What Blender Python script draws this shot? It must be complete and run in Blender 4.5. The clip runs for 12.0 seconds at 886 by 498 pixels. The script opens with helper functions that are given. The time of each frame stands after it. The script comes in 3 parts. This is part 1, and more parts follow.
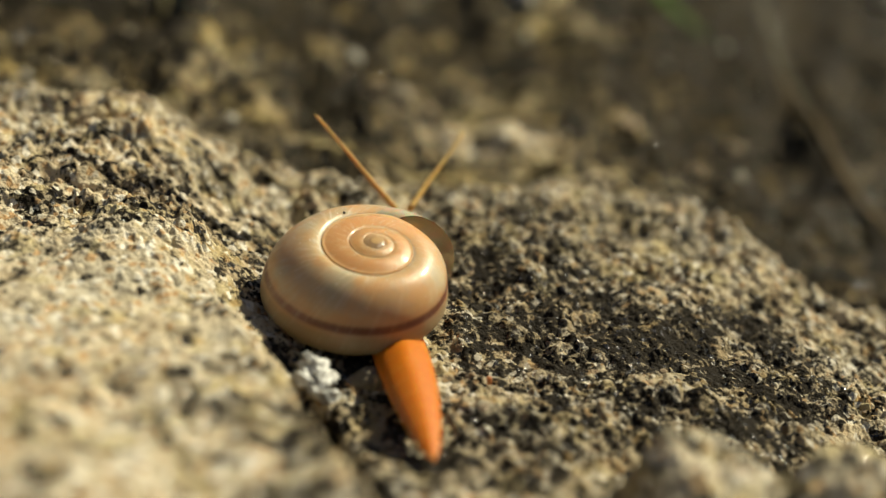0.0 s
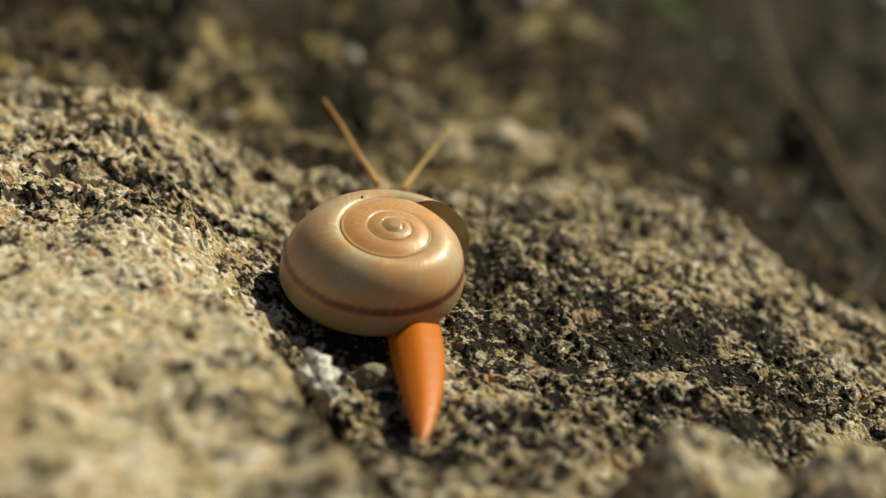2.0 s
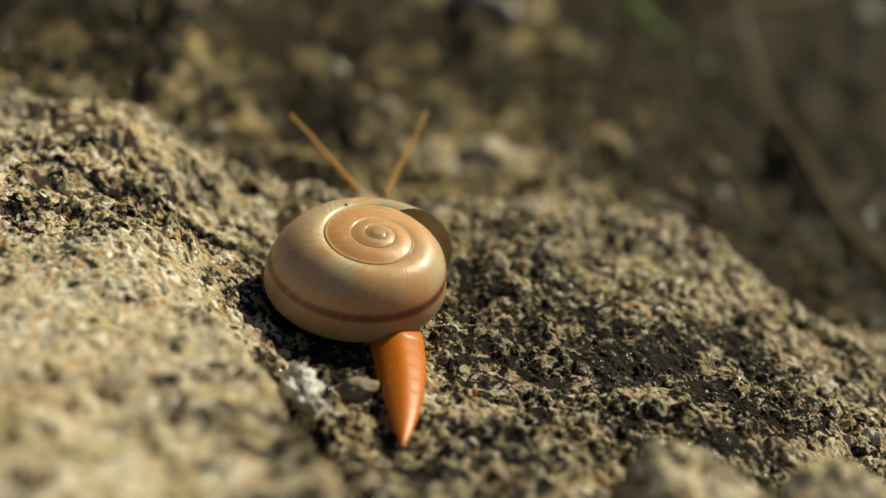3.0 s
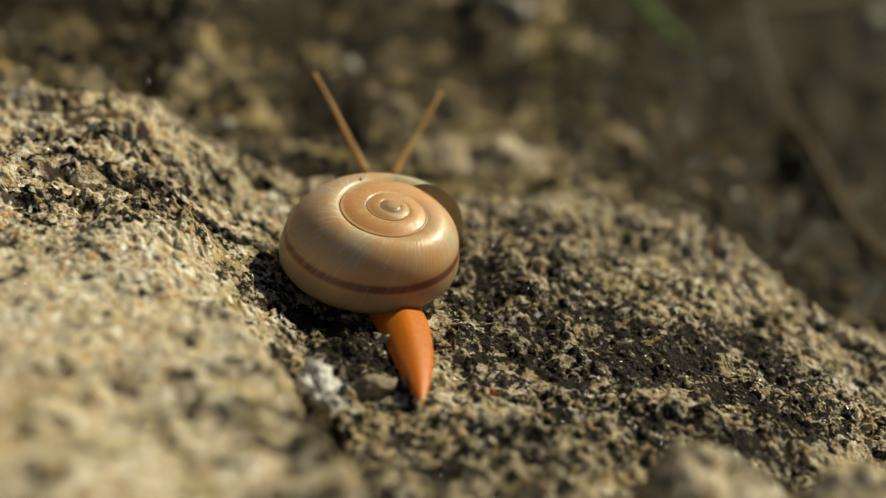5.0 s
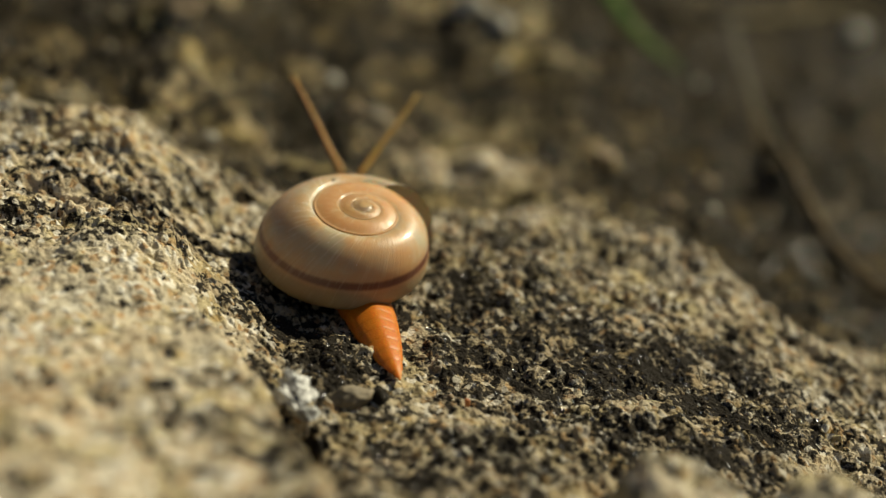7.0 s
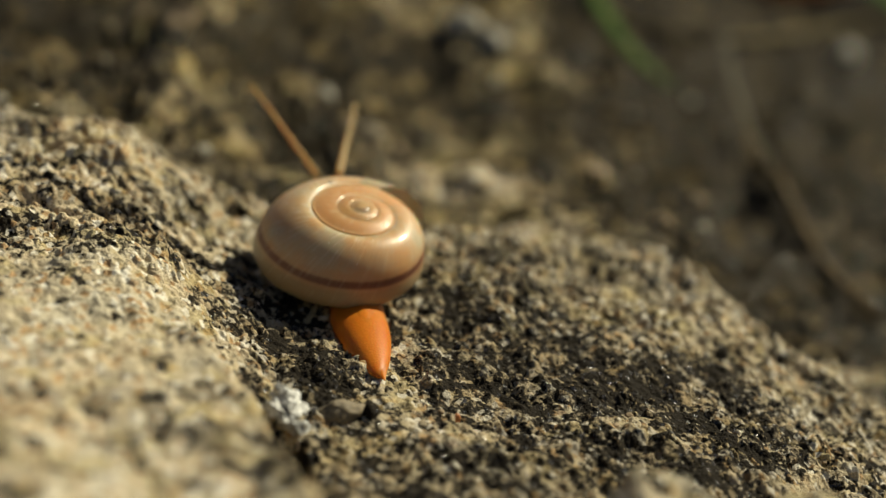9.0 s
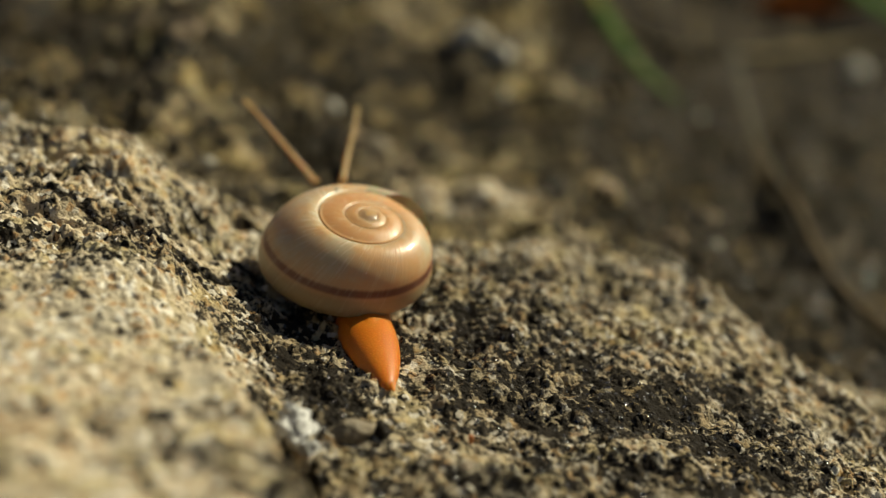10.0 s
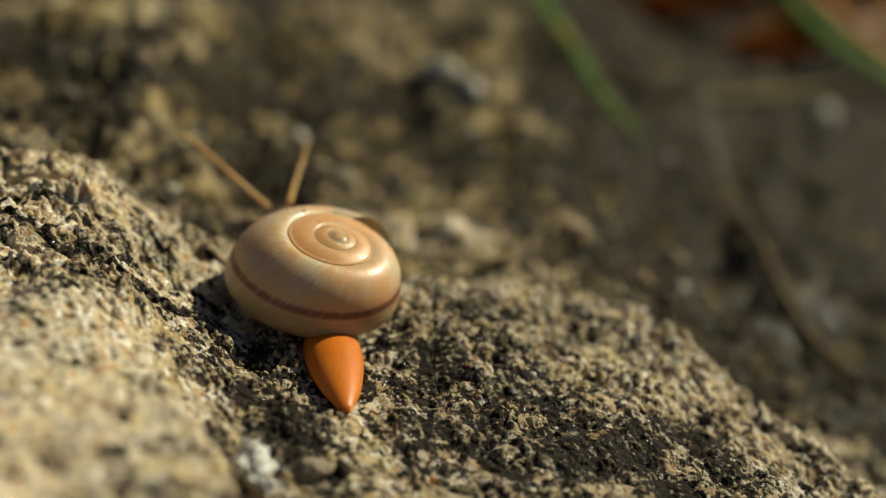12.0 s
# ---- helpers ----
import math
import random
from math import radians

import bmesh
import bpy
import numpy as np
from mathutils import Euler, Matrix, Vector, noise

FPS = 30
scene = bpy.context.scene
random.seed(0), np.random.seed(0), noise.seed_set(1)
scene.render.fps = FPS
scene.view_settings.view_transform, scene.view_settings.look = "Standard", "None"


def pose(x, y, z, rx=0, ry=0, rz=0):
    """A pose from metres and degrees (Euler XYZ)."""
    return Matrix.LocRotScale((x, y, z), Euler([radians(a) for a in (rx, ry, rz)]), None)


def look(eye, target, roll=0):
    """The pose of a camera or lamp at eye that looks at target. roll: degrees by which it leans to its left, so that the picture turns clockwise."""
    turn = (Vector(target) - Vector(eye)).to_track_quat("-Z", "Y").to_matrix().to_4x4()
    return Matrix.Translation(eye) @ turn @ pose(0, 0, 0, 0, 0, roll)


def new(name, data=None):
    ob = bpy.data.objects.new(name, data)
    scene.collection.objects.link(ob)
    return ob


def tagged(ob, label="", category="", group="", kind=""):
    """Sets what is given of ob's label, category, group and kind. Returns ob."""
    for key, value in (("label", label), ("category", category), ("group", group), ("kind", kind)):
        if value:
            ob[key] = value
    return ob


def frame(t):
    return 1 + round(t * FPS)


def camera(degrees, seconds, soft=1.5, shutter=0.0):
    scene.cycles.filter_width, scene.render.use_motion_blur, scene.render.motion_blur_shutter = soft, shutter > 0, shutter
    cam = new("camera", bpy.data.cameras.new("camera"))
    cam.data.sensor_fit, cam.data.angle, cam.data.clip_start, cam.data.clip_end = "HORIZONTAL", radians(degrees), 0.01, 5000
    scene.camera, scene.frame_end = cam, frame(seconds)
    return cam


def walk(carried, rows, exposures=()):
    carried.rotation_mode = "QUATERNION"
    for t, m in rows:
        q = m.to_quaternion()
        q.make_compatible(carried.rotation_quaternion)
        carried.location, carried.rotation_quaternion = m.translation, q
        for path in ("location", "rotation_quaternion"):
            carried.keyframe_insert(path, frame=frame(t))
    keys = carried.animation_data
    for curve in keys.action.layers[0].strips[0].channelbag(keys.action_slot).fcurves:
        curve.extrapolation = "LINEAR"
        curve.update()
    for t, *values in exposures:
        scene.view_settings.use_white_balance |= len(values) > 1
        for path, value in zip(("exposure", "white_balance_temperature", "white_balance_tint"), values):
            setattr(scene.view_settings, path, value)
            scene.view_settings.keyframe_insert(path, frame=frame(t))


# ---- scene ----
MM = 0.001
cam = camera(30.0, 12.0, soft=1.3)
cam.data.dof.use_dof = True
cam.data.dof.focus_distance = 0.1315
cam.data.dof.aperture_fstop = 14.8


def eye_row(t, ex, ey, ez, tx, ty, tz, roll):
    """A row of the path, from an eye and a target in millimetres."""
    return t, look((ex * MM, ey * MM, ez * MM), (tx * MM, ty * MM, tz * MM), roll)


PATH = [
    (0.0, 2.31, -136.97, 56.17, -0.34, -1.33, -0.41, -1.89),
    (0.5, 1.49, -136.65, 55.90, -1.23, -1.14, -1.00, -1.82),
    (1.0, 1.45, -136.44, 55.88, -1.35, -0.88, -0.91, -1.84),
    (1.5, 1.61, -136.82, 55.81, -0.78, -1.20, -0.85, -1.74),
    (2.0, 1.52, -137.01, 55.76, -0.40, -1.27, -0.62, -1.50),
    (2.5, 1.71, -137.48, 56.29, 0.67, -1.47, 0.52, -1.13),
    (4.5, -0.25, -136.48, 55.24, -0.46, -0.24, 0.04, -0.21),
    (5.0, -0.23, -136.00, 54.99, -0.39, 0.28, -0.12, -0.14),
    (5.5, 0.00, -136.30, 55.07, 0.00, -0.00, -0.00, 0.00),
    (6.0, 0.18, -137.19, 55.74, 0.62, -0.62, 1.36, 0.08),
    (6.5, 0.55, -137.81, 55.93, 1.44, -1.16, 1.75, 0.20),
    (8.5, 0.55, -138.22, 56.18, 1.74, -1.32, 2.65, 0.69),
    (9.0, 0.50, -138.44, 56.27, 2.27, -1.34, 3.26, 0.96),
    (9.5, -0.31, -137.21, 55.56, 1.05, -0.00, 2.81, 1.02),
    (10.0, -0.97, -135.21, 54.98, 1.28, 2.39, 3.31, 1.51),
    (10.5, -2.09, -133.29, 54.14, 1.51, 4.65, 3.46, 2.31),
    (11.0, -1.50, -131.94, 53.93, 3.03, 6.30, 4.16, 2.74),
    (11.5, -1.27, -131.61, 54.10, 3.74, 6.72, 4.63, 3.02),
    (12.0, -1.22, -132.86, 54.50, 4.24, 5.67, 5.62, 3.45),
]
EXPOSURES = [(0.0, 0.28), (1.0, 0.13), (2.5, 0.04), (5.5, -0.02), (12.0, 0.08)]
walk(cam, [eye_row(*row) for row in PATH], EXPOSURES)

# ---- light ----
SUN_WAY = Vector((0.62, 0.43, 0.66)).normalized()
world = bpy.data.worlds.new("sky")
scene.world = world
world.use_nodes = True
wn = world.node_tree.nodes
sky = wn.new("ShaderNodeTexSky")
sky.sky_type, sky.sun_disc = "NISHITA", False
sky.sun_elevation = math.asin(SUN_WAY.z)
sky.sun_rotation = math.atan2(SUN_WAY.x, SUN_WAY.y)
world.node_tree.links.new(sky.outputs["Color"], wn["Background"].inputs["Color"])
wn["Background"].inputs["Strength"].default_value = 0.034
sun = new("sun", bpy.data.lights.new("sun", "SUN"))
sun.data.energy, sun.data.angle, sun.data.color = 4.8, radians(0.6), (1.0, 0.92, 0.66)
sun.matrix_world = look(SUN_WAY * 2, (0, 0, 0))


# ---- materials ----
class Nodes:
    """A small hand for building node materials."""

    def __init__(self, name):
        self.mat = bpy.data.materials.new(name)
        self.mat.use_nodes = True
        self.tree = self.mat.node_tree
        self.bsdf = self.tree.nodes["Principled BSDF"]

    def add(self, kind, **sockets):
        node = self.tree.nodes.new("ShaderNode" + kind)
        for key, value in sockets.items():
            self.plug(value, node.inputs[key.replace("_", " ")])
        return node

    def plug(self, value, socket):
        if isinstance(value, bpy.types.NodeSocket):
            self.tree.links.new(value, socket)
        else:
            socket.default_value = value

    def set(self, **sockets):
        for key, value in sockets.items():
            self.plug(value, self.bsdf.inputs[key.replace("_", " ")])
        return self

    def where(self):
        return self.add("TexCoord").outputs["Object"]

    def noise(self, per_mm, detail=3.0, rough=0.55, at=None, distort=0.0):
        node = self.add("TexNoise", Vector=at or self.where(), Scale=per_mm / MM, Detail=detail, Roughness=rough, Distortion=distort)
        return node.outputs["Fac"]

    def cells(self, per_mm, at=None, rand=1.0):
        return self.add("TexVoronoi", Vector=at or self.where(), Scale=per_mm / MM, Randomness=rand)

    def ramp(self, fac, *stops):
        node = self.add("ValToRGB", Fac=fac)
        e = node.color_ramp.elements
        while len(e) < len(stops):
            e.new(0.5)
        for el, (pos, col) in zip(e, stops):
            el.position = pos
            el.color = (*col, 1) if isinstance(col, tuple) else (col, col, col, 1)
        return node.outputs["Color"]

    def mix(self, fac, a, b, how="MIX"):
        node = self.tree.nodes.new("ShaderNodeMix")
        node.data_type, node.blend_type = "RGBA", how
        for sock, v in zip((node.inputs[0], node.inputs[6], node.inputs[7]), (fac, a, b)):
            self.plug((*v, 1) if isinstance(v, tuple) and len(v) == 3 else v, sock)
        return node.outputs[2]

    def math(self, op, a, b=0.0, clamp=False):
        node = self.tree.nodes.new("ShaderNodeMath")
        node.operation, node.use_clamp = op, clamp
        self.plug(a, node.inputs[0]), self.plug(b, node.inputs[1])
        return node.outputs[0]

    def attr(self, name):
        node = self.add("Attribute")
        node.attribute_name = name
        return node.outputs["Fac"]

    def bump(self, height, far_mm, strength=1.0, under=None):
        node = self.add("Bump", Height=height, Distance=far_mm * MM, Strength=strength)
        if under:
            self.plug(under, node.inputs["Normal"])
        self.plug(node.outputs["Normal"], self.bsdf.inputs["Normal"])
        return node.outputs["Normal"]


def rock_material():
    """Granular weathered rock: cream and tan grains, dark grains, rusty specks, and a dark crust and painted shade in
    patches.
    """
    n = Nodes("granular_rock")
    w = n.where()
    clump = n.noise(0.5, 3.0, 0.6, w, 0.5)
    grain = n.noise(1.9, 3.0, 0.6, w, 0.3)
    fine = n.noise(4.5, 2.0, 0.6, w)
    broad = n.noise(0.13, 3.0, 0.5, w)
    cell = n.cells(1.7, w)
    tone = n.add("SeparateColor", Color=cell.outputs["Color"])
    small = n.add("SeparateColor", Color=n.cells(3.1, w).outputs["Color"])
    light = n.mix(tone.outputs[0], (0.74, 0.635, 0.44), (0.40, 0.305, 0.19))
    light = n.mix(n.ramp(broad, (0.4, 0.0), (0.65, 1.0)), light, (0.53, 0.47, 0.35))
    light = n.mix(n.ramp(tone.outputs[1], (0.84, 0.0), (0.89, 0.7)), light, (0.46, 0.25, 0.09))
    light = n.mix(n.ramp(n.noise(0.28, 2.0, 0.5, w), (0.52, 0.0), (0.64, 0.5)), light, (0.46, 0.37, 0.15))
    light = n.mix(n.ramp(tone.outputs[2], (0.88, 0.0), (0.92, 0.8)), light, (0.84, 0.80, 0.70))
    dark = n.mix(fine, (0.006, 0.005, 0.0045), (0.032, 0.026, 0.018))
    crust_and_shade, fleck = n.attr("crust_and_shade"), n.attr("fleck")
    patch = n.ramp(n.noise(0.21, 3.0, 0.6, w, 0.4), (0.50, 0.0), (0.62, 0.75))
    level = n.math("ADD", n.math("MULTIPLY", clump, 0.40), n.math("MULTIPLY", grain, 0.24))
    level = n.math("ADD", level, n.math("MULTIPLY", fine, 0.10))
    level = n.math("ADD", level, n.math("MULTIPLY", fleck, 0.26))
    level = n.math("ADD", level, n.math("MULTIPLY", tone.outputs[2], 0.14))
    level = n.math("ADD", level, n.math("MULTIPLY", small.outputs[0], 0.10))
    level = n.math("SUBTRACT", level, n.math("MULTIPLY", n.math("SUBTRACT", crust_and_shade, 0.30), 0.120))
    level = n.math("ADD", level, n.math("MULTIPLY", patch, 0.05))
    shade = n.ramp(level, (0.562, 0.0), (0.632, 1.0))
    # Dark tones for the crust, and for the shade painted through the same mask.
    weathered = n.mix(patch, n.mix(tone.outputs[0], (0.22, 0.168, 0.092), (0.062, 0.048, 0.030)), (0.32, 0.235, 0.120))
    darkened = n.mix(n.math("MULTIPLY", crust_and_shade, 0.68, True), light, weathered)
    # Olive tint on the rock behind, offsetting the blue skylight by colour.
    warm_tint = n.ramp(n.attr("warm_tint"), (0.0, 0.0), (1.0, 1.0))
    stone = n.mix(warm_tint, n.mix(shade, dark, darkened), n.mix(warm_tint, (1.0, 1.0, 1.0), (1.0, 0.93, 0.60)), "MULTIPLY")
    n.set(Base_Color=stone, IOR=1.5)
    glint = n.ramp(small.outputs[1], (0.065, 1.0), (0.08, 0.0))
    n.set(Roughness=n.mix(glint, n.ramp(grain, (0.35, 0.6), (0.65, 0.9)), (0.17, 0.17, 0.17)))
    n.set(Specular_IOR_Level=n.math("ADD", 0.06, n.math("MULTIPLY", glint, 0.90)))
    n.bump(n.math("ADD", n.math("MULTIPLY", grain, 0.6), n.math("MULTIPLY", fine, 0.4)), 0.42, 1.0)
    return n.mat


def shell_material():
    """Glossy peach-brown shell with fine growth lines and one red-brown band."""
    n = Nodes("snail_shell")
    uv = n.add("UVMap")
    uv.uv_map = "whorl"
    sep = n.add("SeparateXYZ", Vector=uv.outputs["UV"])
    turn, across = sep.outputs[0], sep.outputs[1]
    lines_at = n.add("CombineXYZ", X=n.math("ADD", n.math("MULTIPLY", turn, 150.0), n.math("MULTIPLY", across, -5.0)), Y=n.math("MULTIPLY", across, 1.3)).outputs[0]
    lines = n.add("TexNoise", Vector=lines_at, Scale=3.2, Detail=4.0, Roughness=0.65).outputs["Fac"]
    sweep_at = n.add("CombineXYZ", X=n.math("MULTIPLY", turn, 26.0), Y=n.math("MULTIPLY", across, 2.2)).outputs[0]
    sweep = n.add("TexNoise", Vector=sweep_at, Scale=1.0, Detail=3.0, Roughness=0.6).outputs["Fac"]
    cloud = n.math("ADD", n.math("MULTIPLY", n.noise(0.24, 4.0, 0.6), 0.6), n.math("MULTIPLY", sweep, 0.4))
    base = n.mix(n.ramp(cloud, (0.43, 0.0), (0.58, 1.0)), (0.58, 0.330, 0.138), (0.51, 0.415, 0.262))
    base = n.mix(n.math("MULTIPLY", n.ramp(n.noise(0.6, 3.0, 0.6), (0.45, 0.0), (0.70, 1.0)), 0.35), base, (0.38, 0.31, 0.205))
    base = n.mix(n.ramp(turn, (0.72, 0.95), (0.80, 0.0)), base, (0.62, 0.30, 0.105))
    edge = n.math("ABSOLUTE", n.math("SUBTRACT", across, n.math("ADD", 0.412, n.math("MULTIPLY", lines, 0.010))))
    outer = n.ramp(turn, (0.70, 0.0), (0.78, 1.0))
    # Underside shade painted in: the colour darkens below the band.
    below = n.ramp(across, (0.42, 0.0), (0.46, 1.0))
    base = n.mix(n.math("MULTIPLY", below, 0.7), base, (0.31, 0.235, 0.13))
    halo = n.math("MULTIPLY", n.ramp(edge, (0.012, 1.0), (0.060, 0.0)), n.math("MULTIPLY", outer, 0.50))
    base = n.mix(halo, base, (0.40, 0.17, 0.07))
    band = n.math("MULTIPLY", n.ramp(edge, (0.010, 1.0), (0.024, 0.0)), outer)
    base = n.mix(n.math("MULTIPLY", band, 0.9), base, (0.13, 0.032, 0.018))
    streak = n.math("MULTIPLY", n.ramp(lines, (0.53, 0.0), (0.61, 1.0)), n.math("MULTIPLY", n.ramp(across, (0.06, 0.42), (0.36, 0.12)), n.ramp(sweep, (0.40, 0.08), (0.56, 1.0))))
    base = n.mix(streak, base, (0.84, 0.74, 0.58))
    base = n.mix(n.math('MULTIPLY', n.ramp(across, (0.035, 0.55), (0.075, 0.0)), n.math("MULTIPLY", outer, n.ramp(sweep, (0.35, 0.2), (0.6, 1.0)))), base, (0.80, 0.70, 0.54))
    dust = n.cells(1.6)
    pick = n.add("SeparateColor", Color=dust.outputs["Color"])
    dot = n.math("MULTIPLY", n.ramp(dust.outputs["Distance"], (0.05, 1.0), (0.11, 0.0)), n.ramp(pick.outputs[0], (0.70, 0.0), (0.72, 0.8)))
    base = n.mix(dot, base, (0.85, 0.80, 0.70))
    specks = n.cells(0.75)
    base = n.mix(n.ramp(specks.outputs["Distance"], (0.02, 0.5), (0.06, 0.0)), base, (0.14, 0.07, 0.035))
    n.set(Base_Color=base, Roughness=n.ramp(n.noise(0.9, 4.0, 0.65), (0.3, 0.32), (0.7, 0.55)), IOR=1.5)
    n.set(Subsurface_Weight=0.65, Subsurface_Scale=2.6 * MM, Subsurface_Radius=(1.0, 0.7, 0.45))
    n.set(Coat_Weight=n.ramp(n.noise(0.55, 3.0, 0.6), (0.40, 0.10), (0.62, 0.42)), Coat_Roughness=0.17)
    n.bump(n.math('ADD', lines, n.math('MULTIPLY', n.noise(1.2, 3.0), 0.5)), 0.06, 0.5)
    return n.mat


def lip_material():
    n = Nodes("thin_shell_lip")
    c = n.noise(0.6)
    n.set(Base_Color=n.mix(c, (0.60, 0.49, 0.32), (0.72, 0.62, 0.45)), Roughness=0.25, Transmission_Weight=0.35, IOR=1.1)
    n.set(Subsurface_Weight=0.7, Subsurface_Scale=1.0 * MM)
    return n.mat


def flesh_material(name, a, b, rough=0.38):
    """Moist skin with fine pebbled relief."""
    n = Nodes(name)
    broad, fine = n.noise(0.35, 2.0), n.cells(5.0)
    skin = n.mix(broad, a, b)
    skin = n.mix(n.ramp(fine.outputs["Distance"], (0.10, 0.45), (0.40, 0.0)), skin, tuple(min(1.0, 1.35 * c + 0.02) for c in b))
    n.set(Base_Color=skin, Roughness=rough, IOR=1.4)
    n.set(Subsurface_Weight=0.4, Subsurface_Scale=1.2 * MM, Subsurface_Radius=(1.0, 0.4, 0.12), Coat_Weight=0.10, Coat_Roughness=0.25)
    n.bump(fine.outputs["Distance"], 0.03, 0.4)
    return n.mat


def plain_material(name, a, b, per_mm, rough, bump_mm=0.1, gloss=0.5):
    n = Nodes(name)
    f = n.noise(per_mm, 4.0, 0.6)
    n.set(Base_Color=n.mix(n.ramp(f, (0.3, 0.0), (0.7, 1.0)), a, b), Roughness=rough, Specular_IOR_Level=gloss)
    n.bump(f, bump_mm, 0.6)
    return n.mat


ROCK = rock_material()
SHELL = shell_material()
LIP = lip_material()
FOOT = flesh_material("orange_foot_skin", (0.50, 0.125, 0.004), (0.62, 0.190, 0.008), 0.44)
NECK = flesh_material("tan_neck_skin", (0.42, 0.21, 0.07), (0.55, 0.30, 0.11))
STALK = flesh_material("tan_stalk_skin", (0.45, 0.265, 0.060), (0.55, 0.345, 0.090))
DARK = plain_material("dark_eye", (0.03, 0.02, 0.015), (0.06, 0.04, 0.02), 2.0, 0.3)
FLAKE = plain_material("pale_flake", (0.10, 0.095, 0.08), (0.90, 0.90, 0.87), 1.1, 0.4, 0.4)
RUST = plain_material("rusty_grain", (0.45, 0.14, 0.04), (0.55, 0.22, 0.07), 1.5, 0.45)
PEBBLE = plain_material("grey_brown_pebble", (0.10, 0.085, 0.06), (0.30, 0.24, 0.15), 0.9, 0.7, 0.3)
QUARTZ = plain_material("pale_pebble", (0.26, 0.24, 0.18), (0.62, 0.58, 0.48), 0.7, 0.6, 0.3)
TAN = plain_material("tan_pebble", (0.20, 0.14, 0.08), (0.42, 0.31, 0.18), 0.7, 0.7, 0.3)
GREEN = plain_material("green_grass", (0.016, 0.060, 0.004), (0.055, 0.105, 0.010), 0.12, 0.8, 0.1, 0.15)
YELLOW = plain_material("yellowing_grass", (0.09, 0.115, 0.016), (0.24, 0.20, 0.025), 0.10, 0.75, 0.1, 0.2)
STRAW = plain_material("dry_straw", (0.17, 0.13, 0.055), (0.30, 0.235, 0.11), 0.2, 0.8, 0.1, 0.2)
OLIVE = plain_material("olive_stem", (0.06, 0.05, 0.02), (0.14, 0.11, 0.05), 0.2, 0.6)
ORANGE = plain_material("dry_orange_leaf", (0.20, 0.07, 0.012), (0.34, 0.16, 0.03), 0.12, 0.7, 0.1, 0.2)
BARK = plain_material("brown_twig", (0.055, 0.040, 0.021), (0.16, 0.108, 0.048), 0.5, 0.85, 0.3, 0.2)


# ---- ground ----
def hashed(ix, iy, seed):
    h = (ix.astype(np.int64) * 374761393 + iy.astype(np.int64) * 668265263 + seed * 974711) & 0xFFFFFFFF
    h = ((h ^ (h >> 13)) * 1274126177) & 0xFFFFFFFF
    h = ((h ^ (h >> 16)) * 2246822519) & 0xFFFFFFFF
    return ((h ^ (h >> 15)) & 0xFFFFFF) / float(0x1000000)


def gradient_noise(x, y, seed):
    """Smooth noise, about -0.7 to 0.7, one lump per unit."""
    ix, iy = np.floor(x), np.floor(y)
    fx, fy = x - ix, y - iy
    out = 0.0
    ux, uy = fx * fx * fx * (fx * (fx * 6 - 15) + 10), fy * fy * fy * (fy * (fy * 6 - 15) + 10)
    for dx in (0, 1):
        for dy in (0, 1):
            a = hashed(ix + dx, iy + dy, seed) * 2 * math.pi
            dot = np.cos(a) * (fx - dx) + np.sin(a) * (fy - dy)
            out = out + dot * (ux if dx else 1 - ux) * (uy if dy else 1 - uy)
    return out


def cells(x, y, seed):
    """Random cells, one per unit: distances to the nearest and second nearest middle, a random value per cell, and a random tilt across it."""
    ix, iy = np.floor(x), np.floor(y)
    first, second = np.full(x.shape, 9.0), np.full(x.shape, 9.0)
    value, tilt = np.zeros(x.shape), np.zeros(x.shape)
    for dx in (-1, 0, 1):
        for dy in (-1, 0, 1):
            cx, cy = ix + dx, iy + dy
            v = hashed(cx, cy, seed + 19)
            ux, uy = x - cx - hashed(cx, cy, seed), y - cy - hashed(cx, cy, seed + 7)
            d = ux * ux + uy * uy
            nearer = d < first
            second = np.where(nearer, first, np.minimum(second, d))
            a = v * 61.0
            tilt = np.where(nearer, np.cos(a) * ux + np.sin(a) * uy, tilt)
            value = np.where(nearer, v, value)
            first = np.where(nearer, d, first)
    return np.sqrt(first), np.sqrt(second), value, tilt


def knobs(x, y, size, seed):
    """Knobbly grains of one size: rounded lumps of uneven height and tilt with clefts between them; and each grain's random value."""
    near, far, value, tilt = cells(x / size, y / size, seed)
    cleft = step(far - near, 0.0, 0.48)
    return size * (cleft * (0.25 + 0.55 * value + 0.36 * tilt - 0.50 * near * near) - 0.15), value


def step(v, a, b):
    t = np.clip((v - a) / (b - a), 0, 1)
    return t * t * (3 - 2 * t)


def hill(x, y, cx, cy, rx, ry, turn=0.0):
    c, s = math.cos(radians(turn)), math.sin(radians(turn))
    u, v = ((x - cx) * c + (y - cy) * s) / rx, (-(x - cx) * s + (y - cy) * c) / ry
    return np.exp(-(u * u + v * v))


